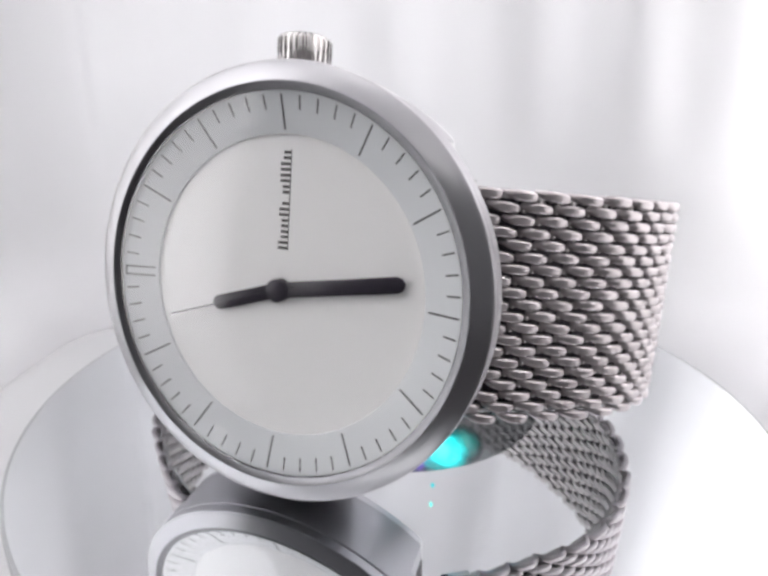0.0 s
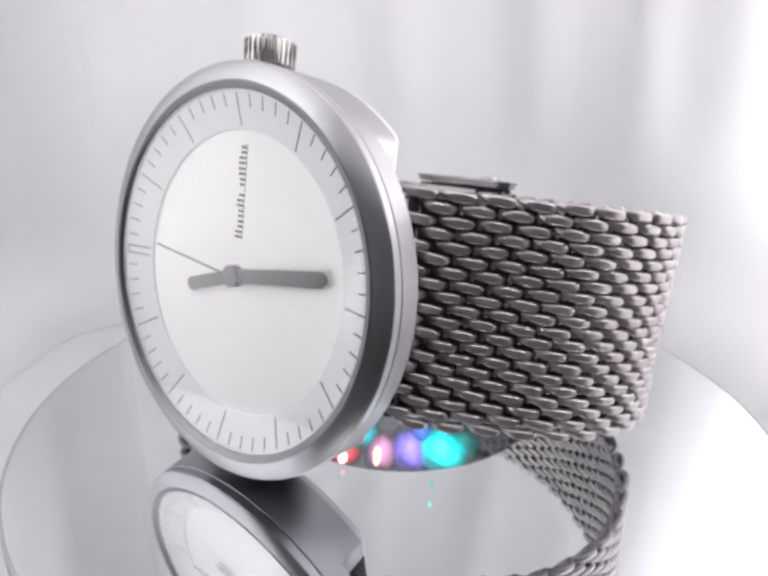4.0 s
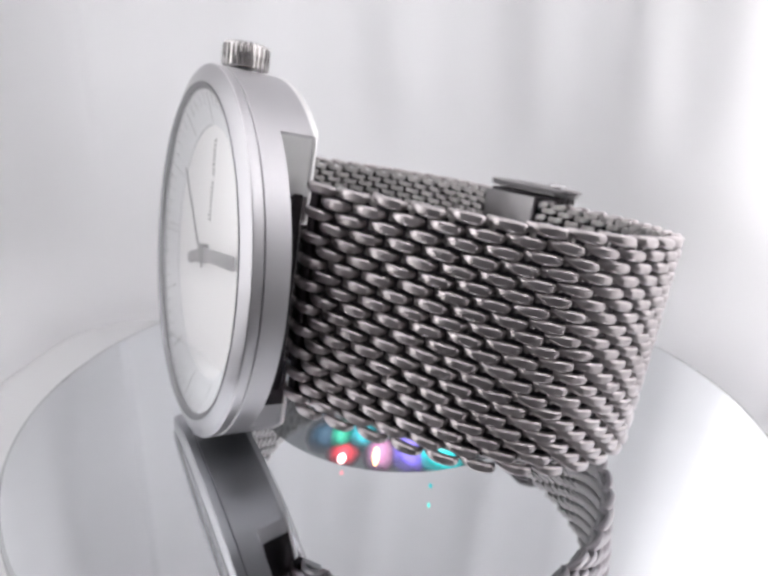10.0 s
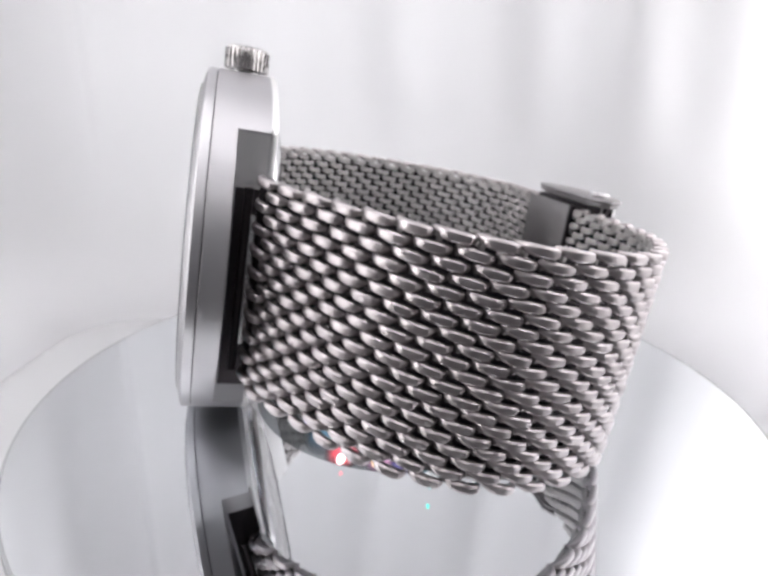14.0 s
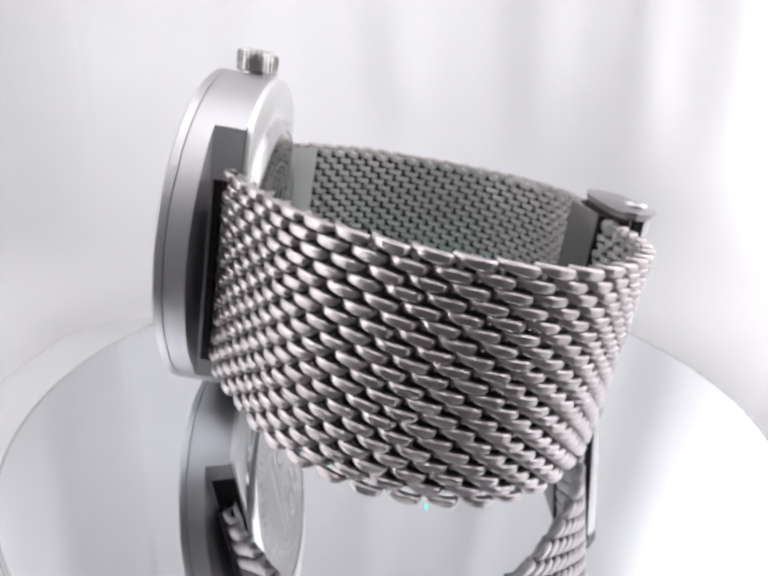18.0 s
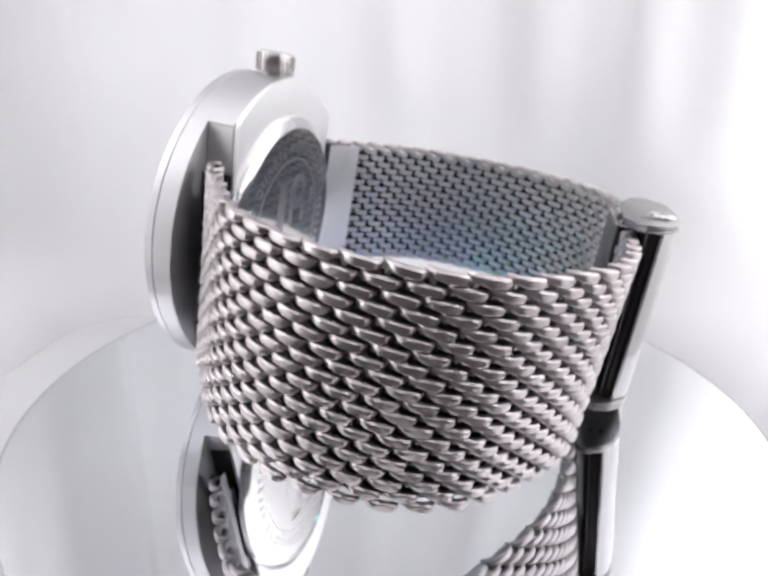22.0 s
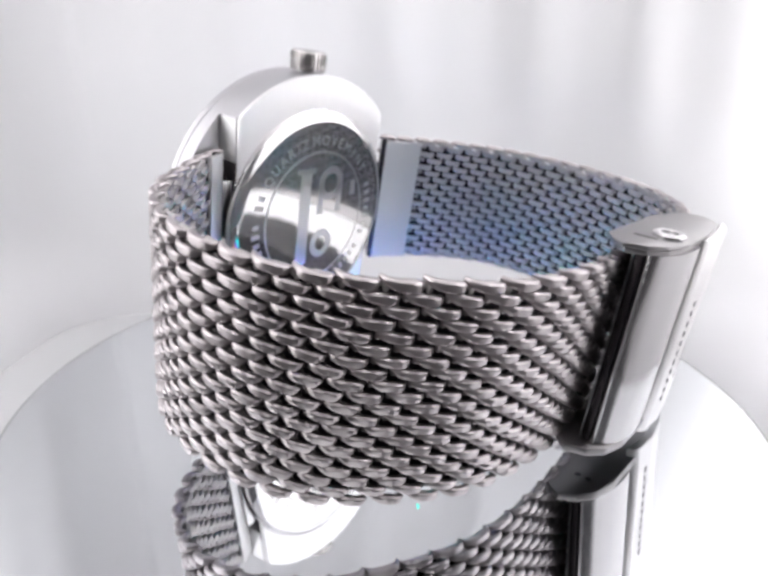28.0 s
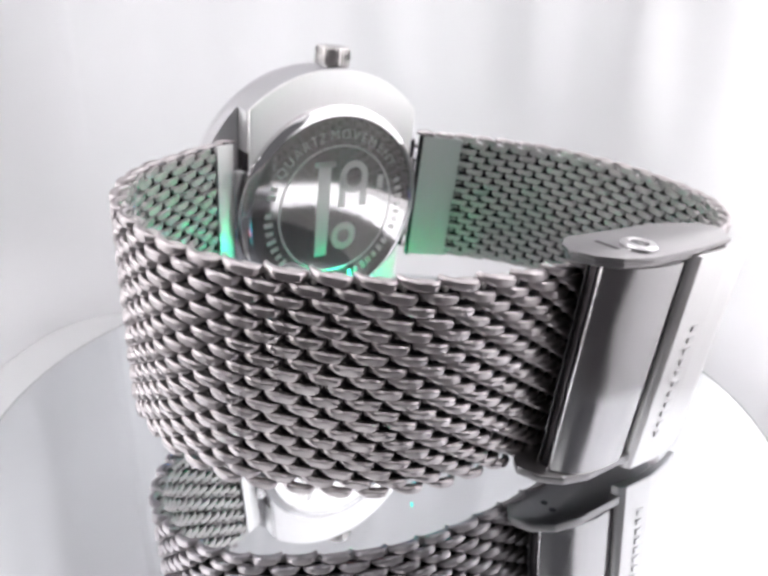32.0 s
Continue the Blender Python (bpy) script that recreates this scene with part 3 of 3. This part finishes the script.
def curve_points(knots, count=1500):
    """Evenly spaced points and tangents on a smooth curve through the knots."""
    k = [Vector((*q, 0)) for q in knots]
    k = [2 * k[0] - k[1]] + k + [2 * k[-1] - k[-2]]
    fine = []
    for i in range(1, len(k) - 2):
        for s in range(60):
            t = s / 60
            fine.append(0.5 * (2 * k[i] + (k[i + 1] - k[i - 1]) * t + (2 * k[i - 1] - 5 * k[i] + 4 * k[i + 1] - k[i + 2]) * t * t + (3 * k[i] - k[i - 1] - 3 * k[i + 1] + k[i + 2]) * t ** 3))
    fine.append(k[-2])
    dist = [0.0]
    for a, b in zip(fine, fine[1:]):
        dist.append(dist[-1] + (b - a).length)
    return fine, dist


def along(fine, dist, s):
    s = min(max(s, 0.001), dist[-1] - 0.001)
    i = int(np.searchsorted(dist, s)) - 1
    i = max(0, min(i, len(fine) - 2))
    f = (s - dist[i]) / max(1e-9, dist[i + 1] - dist[i])
    place = fine[i].lerp(fine[i + 1], f)
    a, b = fine[max(0, i - 12)], fine[min(len(fine) - 1, i + 13)]
    return place, (b - a).normalized()


def wire(path, half_u, half_n, sides=16, top=9.0, low=-9.0, square=2.0, tilt=0.0):
    """A bent wire: points of (s, u, n) millimetres, flattened section; square above 2 gives it flatter sides."""
    def squared(c):
        return math.copysign(abs(c) ** (2 / square), c)
    bm = bmesh.new()
    rings = []
    for i, (s, u, n, thick) in enumerate(path):
        a, b = path[max(0, i - 1)], path[min(len(path) - 1, i + 1)]
        t = Vector((b[0] - a[0], b[1] - a[1], b[2] - a[2])).normalized()
        side_way = Vector((0, 1, 0)) - t * t.y
        side_way.normalize()
        up = t.cross(side_way)
        rings.append([bm.verts.new((Vector((s, u, n)) + side_way * (squared(math.cos(2 * math.pi * (q + 0.5) / sides)) * half_u * thick) + up * (squared(math.sin(2 * math.pi * (q + 0.5) / sides)) * half_n * thick)) * MM) for q in range(sides)])
    for v in bm.verts:
        v.co.z = max(min(v.co.z, top * MM + tilt * v.co.x), low * MM)
    for a, b in zip(rings, rings[1:]):
        for q in range(sides):
            bm.faces.new((a[q], a[(q + 1) % sides], b[(q + 1) % sides], b[q]))
    bm.faces.new(rings[0])
    bm.faces.new(rings[-1])
    return bm


OUTER_PATH = [(-1.74, 0.30, -0.72, 0.40), (-1.54, 0.24, -0.34, 0.58), (-1.24, 0.16, 0.00, 0.76),
              (-0.86, 0.08, 0.26, 0.92), (-0.38, 0.02, 0.42, 1), (0.22, -0.03, 0.48, 1),
              (0.66, -0.06, 0.46, 0.98), (0.98, -0.08, 0.36, 0.92), (1.20, -0.09, 0.18, 0.80),
              (1.34, -0.09, -0.08, 0.62), (1.40, -0.09, -0.4, 0.46)]
INNER_PATH = [(1.26, -0.14, 0.0, 0.6), (1.14, -0.12, -0.36, 0.85), (0.85, -0.08, -0.52, 1), (0, 0, -0.55, 1), (-0.85, 0.08, -0.52, 1), (-1.14, 0.12, -0.36, 0.85), (-1.26, 0.14, 0.0, 0.6)]


def link_mesh(name, path, half_u, half_n, top=9.0, low=-9.0, material=LINK, tilt=0.0):
    return finish(wire(path, half_u, half_n, 16, top, low, 2.3, tilt), name, material, 28)


OUTER_LINK = link_mesh("link", OUTER_PATH, 0.50, 0.44, 0.80, tilt=0.03)
INNER_LINK = link_mesh("inner_link", INNER_PATH, 0.47, 0.36, 9.0, -0.76, WEAVE)


def placed(fine, dist, s, u, flip):
    """Pose of a link: local x along the strap, y towards the crown, z outwards."""
    spot, t = along(fine, dist, s)
    out = Vector((t.y, -t.x, 0)) * flip
    spot = spot - out * HALF_THICK
    m = Matrix((( t.x, 0, out.x, spot.x * MM), (t.y, 0, out.y, spot.y * MM), (0, 1, 0, u * MM), (0, 0, 0, 1)))
    return m


def joined(name, mesh, poses, parent, label):
    """Many alike links in one mesh."""
    base = np.empty(len(mesh.vertices) * 3)
    mesh.vertices.foreach_get("co", base)
    base = np.c_[base.reshape(-1, 3), np.ones(len(mesh.vertices))]
    faces = [tuple(q.vertices) for q in mesh.polygons]
    verts, polys = [], []
    for i, m in enumerate(poses):
        verts.append(base @ np.array(m).T[:, :3])
        polys += [tuple(v + i * len(base) for v in f) for f in faces]
    me = bpy.data.meshes.new(name)
    me.from_pydata(np.concatenate(verts).tolist(), [], polys)
    me.materials.append(mesh.materials[0])
    me.polygons.foreach_set("use_smooth", [True] * len(me.polygons))
    me.set_sharp_from_angle(angle=radians(28))
    ob = new(name, me)
    ob.parent = parent
    return tagged(ob, label, "", "", "stuff")


def ribbon(fine, dist, s0, s1, flip, half_u, offset, thick):
    """A thin solid band inside the weave."""
    bm = bmesh.new()
    rows = []
    steps = 90
    for i in range(steps + 1):
        m = placed(fine, dist, s0 + (s1 - s0) * i / steps, 0, flip)
        rows.append([bm.verts.new(m @ (Vector((0, u, offset + n)) * MM)) for u, n in ((-half_u, -thick), (half_u, -thick), (half_u, thick), (-half_u, thick))])
    for a, b in zip(rows, rows[1:]):
        for q in range(4):
            bm.faces.new((a[q], a[(q + 1) % 4], b[(q + 1) % 4], b[q]))
    bm.faces.new(rows[0])
    bm.faces.new(rows[-1])
    return bm


def strap(knots, flip, label, near, links_later):
    fine, dist = curve_points(knots)
    s0 = 0.2
    # dark core added so the weave's gaps get their shade by colour
    band = part("strap", ribbon(fine, dist, 1.0, dist[-1], flip, 10.1, -0.15, 0.04), DARK_STEEL_AND_SHADE, watch, label)
    singles, rest, inner = [], [], []
    count = int((dist[-1] - s0 - 1.0) / COLUMN)
    for c in range(-1, count):
        s = s0 + 2.5 + c * COLUMN
        for k in range(10):
            u = LOWEST + 2 * ROW * k + (ROW if c % 2 else 0.0) + (0.0 if flip > 0 else 0.4)
            m = placed(fine, dist, s, u + 0.03 * math.sin(c * 1.7 + k), flip)
            tweak = pose(0, 0, 0, random.uniform(-3, 3), random.uniform(-2, 2), random.uniform(-1.5, 1.5))
            (singles if near[0] <= s <= near[1] else rest).append(m @ tweak)
            if s > (2.0 if flip > 0 else 6.2):
                inner.append(placed(fine, dist, s + COLUMN / 2, max(-10.1, min(10.1 if flip > 0 else 10.6, u)), flip) @ pose(0, 0, 0.014 * ((c * 7 + k * 3) % 5) * MM))
    links_later.append((band, singles))
    joined("mesh_weave", OUTER_LINK, rest, band, "woven steel mesh links")
    joined("inner_weave", INNER_LINK, inner, band, "slanted inner mesh links")
    return fine, dist


later = []
six_fine, six_dist = strap(SIX, 1, "steel mesh strap half that runs into the clasp", (16.0, 58.0), later)
twelve_fine, twelve_dist = strap(TWELVE, -1, "steel mesh strap half that carries the clasp", (5.0, 47.0), later)

# end pieces and hinges at the case
for flip, fine, dist, way in ((1, six_fine, six_dist, 1), (-1, twelve_fine, twelve_dist, -1)):
    m = placed(fine, dist, 1.5, 0, flip)
    bm = bmesh.new()
    if way > 0:
        merge(bm, block(-1.5, 1.7, -10.7, 10.7, -1.05, -0.45, 0.12), m)
    else:
        merge(bm, ribbon(fine, dist, 0.4, 7.4, flip, 10.6, -0.92, 0.14))
    # dark bar fills the gap at the case in place of its shade
    dark = bmesh.new()
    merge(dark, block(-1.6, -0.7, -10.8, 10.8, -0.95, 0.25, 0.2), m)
    part("gap_shade", dark, DARK_STEEL_AND_SHADE, watch, "dark bar standing in for the shade in the gap at the case")
    part("end_piece", bm, END_STEEL, watch, "flat steel end piece")
    # thin dark plate on the lug flat paints the shade behind the strap
    part("lug_shade", block(min(way * (FLAT - 0.3), way * (FLAT + 0.05)), max(way * (FLAT - 0.3), way * (FLAT + 0.05)), 3.7, 6.8, -12.6, 9.2, 0.03), DARK_STEEL_AND_SHADE, watch, "dark plate standing in for the shade behind the strap end")
    # lighter steel puts the wall's reflection into the lug flat's colour
    part("lug_face", block(min(way * FLAT, way * (FLAT + 0.04)), max(way * FLAT, way * (FLAT + 0.04)), 3.5, 6.6, 9.25, 14.6, 0), END_STEEL, watch, "flat of the lug in lighter steel, for its bright reflection", 0)
    part("hinge", block(min(way * (FLAT - 0.4), way * 16.2), max(way * (FLAT - 0.4), way * 16.2), 4.6, 6.5, -6.9, 6.9, 0.2), SATIN, watch)
    bm = lathe([(0, -9.6), (0.45, -9.6), (0.45, 9.6), (0, 9.6)], 16)
    bmesh.ops.rotate(bm, verts=bm.verts, cent=(0, 0, 0), matrix=Matrix.Rotation(radians(90), 3, "X"))
    bmesh.ops.translate(bm, vec=(way * 16.4 * MM, 4.9 * MM, 0), verts=bm.verts)
    part("spring_bar", bm, DARK_STEEL_AND_SHADE, watch)

# ---- clasp ----
clasp = part("clasp", block(-12.2, 4.4, 53.9, 56.2, -10.4, 11.6, 0.2), DARK_STEEL_AND_SHADE, watch, "polished steel fold-over clasp")
PLATE = [(4.6, 51.2), (6.4, 52.2), (7.2, 53.4), (6.4, 55.4), (4.6, 57.0), (1.8, 58.0), (-4.6, 58.6), (-11.0, 58.6), (-13.6, 56.6), (-13.2, 54.4), (-7.5, 52.3)]
for low, high in ((12.0, 13.0), (-10.9, -9.95)):
    lip = 0.5 if low > 0 else 0.0
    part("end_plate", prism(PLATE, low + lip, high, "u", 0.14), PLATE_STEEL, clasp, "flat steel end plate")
    if lip:
        part("under_plate", prism([(a * 0.97 - 0.2, 55.3 + (b - 55.3) * 0.92) for a, b in PLATE], low - 0.05, low + 0.4, "u", 0.08), PLATE_STEEL, clasp)
clasp.matrix_basis = pose(0, 56 * MM, 12 * MM) @ pose(0, 0, 0, 2.9) @ pose(0, -56 * MM, -12 * MM)
# the cover's section is a soft bend between two nearly straight flanks
COVER = [(4.9, 55.6)]
for i in range(25):
    f = i / 24
    a, b, c = Vector((5.2, 55.7)), Vector((3.2, 58.35)), Vector((-2.6, 58.5))
    q = a * (1 - f) ** 2 + b * 2 * f * (1 - f) + c * f * f
    COVER.append((q.x, q.y))
COVER += [(-2.6, 57.0), (0.6, 56.8), (3.2, 56.2)]
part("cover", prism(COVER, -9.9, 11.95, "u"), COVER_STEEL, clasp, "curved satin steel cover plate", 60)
part("cover_edge", block(5.12, 5.24, 55.4, 55.7, -9.9, 11.95, 0.06), SATIN, clasp)
part("side_bar", block(4.4, 4.85, 53.98, 54.1, -9.9, 11.9, 0.08), PLATE_STEEL, clasp)
part("side_bar", block(4.45, 5.0, 54.4, 55.1, -9.9, 11.9, 0.1), DARK_STEEL_AND_SHADE, clasp)
# dark block fills the groove, its shade given as colour
part("groove", block(-4.4, -2.55, 56.2, 58.1, -9.9, 11.9, 0.1), DARK_STEEL_AND_SHADE, clasp, "groove beside the cover, filled dark for its shade")
part("inner_plate", prism([(0.8, 51.2), (0.8, 51.65), (-11.0, 52.05), (-11.0, 51.6)], -10.6, 11.3, "u", 0.1), PLATE_STEEL, clasp, "smooth inner plate")
part("plate_edge", block(0.82, 1.25, 51.35, 52.2, -10.4, 11.2, 0.1), DARK_STEEL_AND_SHADE, clasp)
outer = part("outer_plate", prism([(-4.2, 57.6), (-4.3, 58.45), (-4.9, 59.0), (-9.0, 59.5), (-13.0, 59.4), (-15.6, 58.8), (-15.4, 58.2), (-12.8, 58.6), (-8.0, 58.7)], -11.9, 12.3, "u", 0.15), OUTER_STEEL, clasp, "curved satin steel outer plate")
bm = bmesh.new()
for i in range(11):
    u = 4.6 - i * 1.25
    merge(bm, block(-7.9 - 0.2 * (i % 3), -7.0, 59.25, 59.41, u - 0.3, u + 0.3, 0))
tagged(part("engraving", bm, ETCHED, outer, "row of small engraved bars", 0), kind="stuff")
bm = lathe([(0, 0.05), (0.75, 0.05), (0.8, 0.42), (1.0, 0.5), (1.35, 0.45), (1.55, 0.25), (1.55, -0.2), (0, -0.2)], 32)
bmesh.ops.rotate(bm, verts=bm.verts, cent=(0, 0, 0), matrix=Matrix.Rotation(radians(90), 3, "X"))
bmesh.ops.translate(bm, vec=(0.8 * MM, 55.9 * MM, 13.0 * MM), verts=bm.verts)
part("pin", bm, SATIN, clasp, "small round pin head")
part("slot", block(2.75, 3.3, 53.2, 55.4, 12.95, 13.02, 0), DARK_STEEL_AND_SHADE, clasp)
for r, d in ((2.65, 54.1), (2.95, 55.4)):
    bm = lathe([(0, -0.03), (0.36, -0.03), (0.36, 0.03), (0, 0.03)], 20)
    bmesh.ops.rotate(bm, verts=bm.verts, cent=(0, 0, 0), matrix=Matrix.Rotation(radians(90), 3, "X"))
    bmesh.ops.translate(bm, vec=(r * MM, d * MM, -10.9 * MM), verts=bm.verts)
    part("pin_hole", bm, INK, clasp, "small dark hole")

# ---- links that are parts of their own ----
for band, poses in later:
    for m in poses:
        ob = new("link", OUTER_LINK)
        ob.parent = band
        ob.matrix_basis = m


# ---- movement ----
TILT = pose(-3.794 * MM, -25.725 * MM, 21.599 * MM) @ pose(0, 0, 0, -8.709) @ pose(0, 0, 0, 0, 0.071)


def motions():
    spun = [(t, pose(0, 0, 0, 0, 0, a)) for t, a in SPIN]
    walk(turntable, spun)
    walk(watch, [(t, m @ TILT) for t, m in spun])
    walk(added_light_ring, [(t, pose(0, RING_Y * MM, 0, 0, 0, -RING_PACE * max(0.0, t - RING_START))) for t in (0.0, RING_START, 18.0, 22.0, 26.0, 30.0, SPAN)])
    walk(minute_hand, [(t, pose(0, 0, 0, 0, 170.3 + 0.1 * t, 0)) for t in (0.0, 8.0, 16.0, 24.0, SPAN)])
    walk(hour_hand, [(t, pose(0, 0, 0, 0, -17.4 + t / 120, 0)) for t in (0.0, SPAN)])
    ticks = [(0.0, pose(0, 0, 0, 0, -18, 0))]
    for k in range(32):
        ticks.append((k + 0.80, pose(0, 0, 0, 0, -18 + 6 * k, 0)))
        ticks.append((k + 0.87, pose(0, 0, 0, 0, -18 + 6 * (k + 1), 0)))
    ticks.append((SPAN, pose(0, 0, 0, 0, -18 + 6 * 32, 0)))
    walk(second_hand, ticks)


motions()
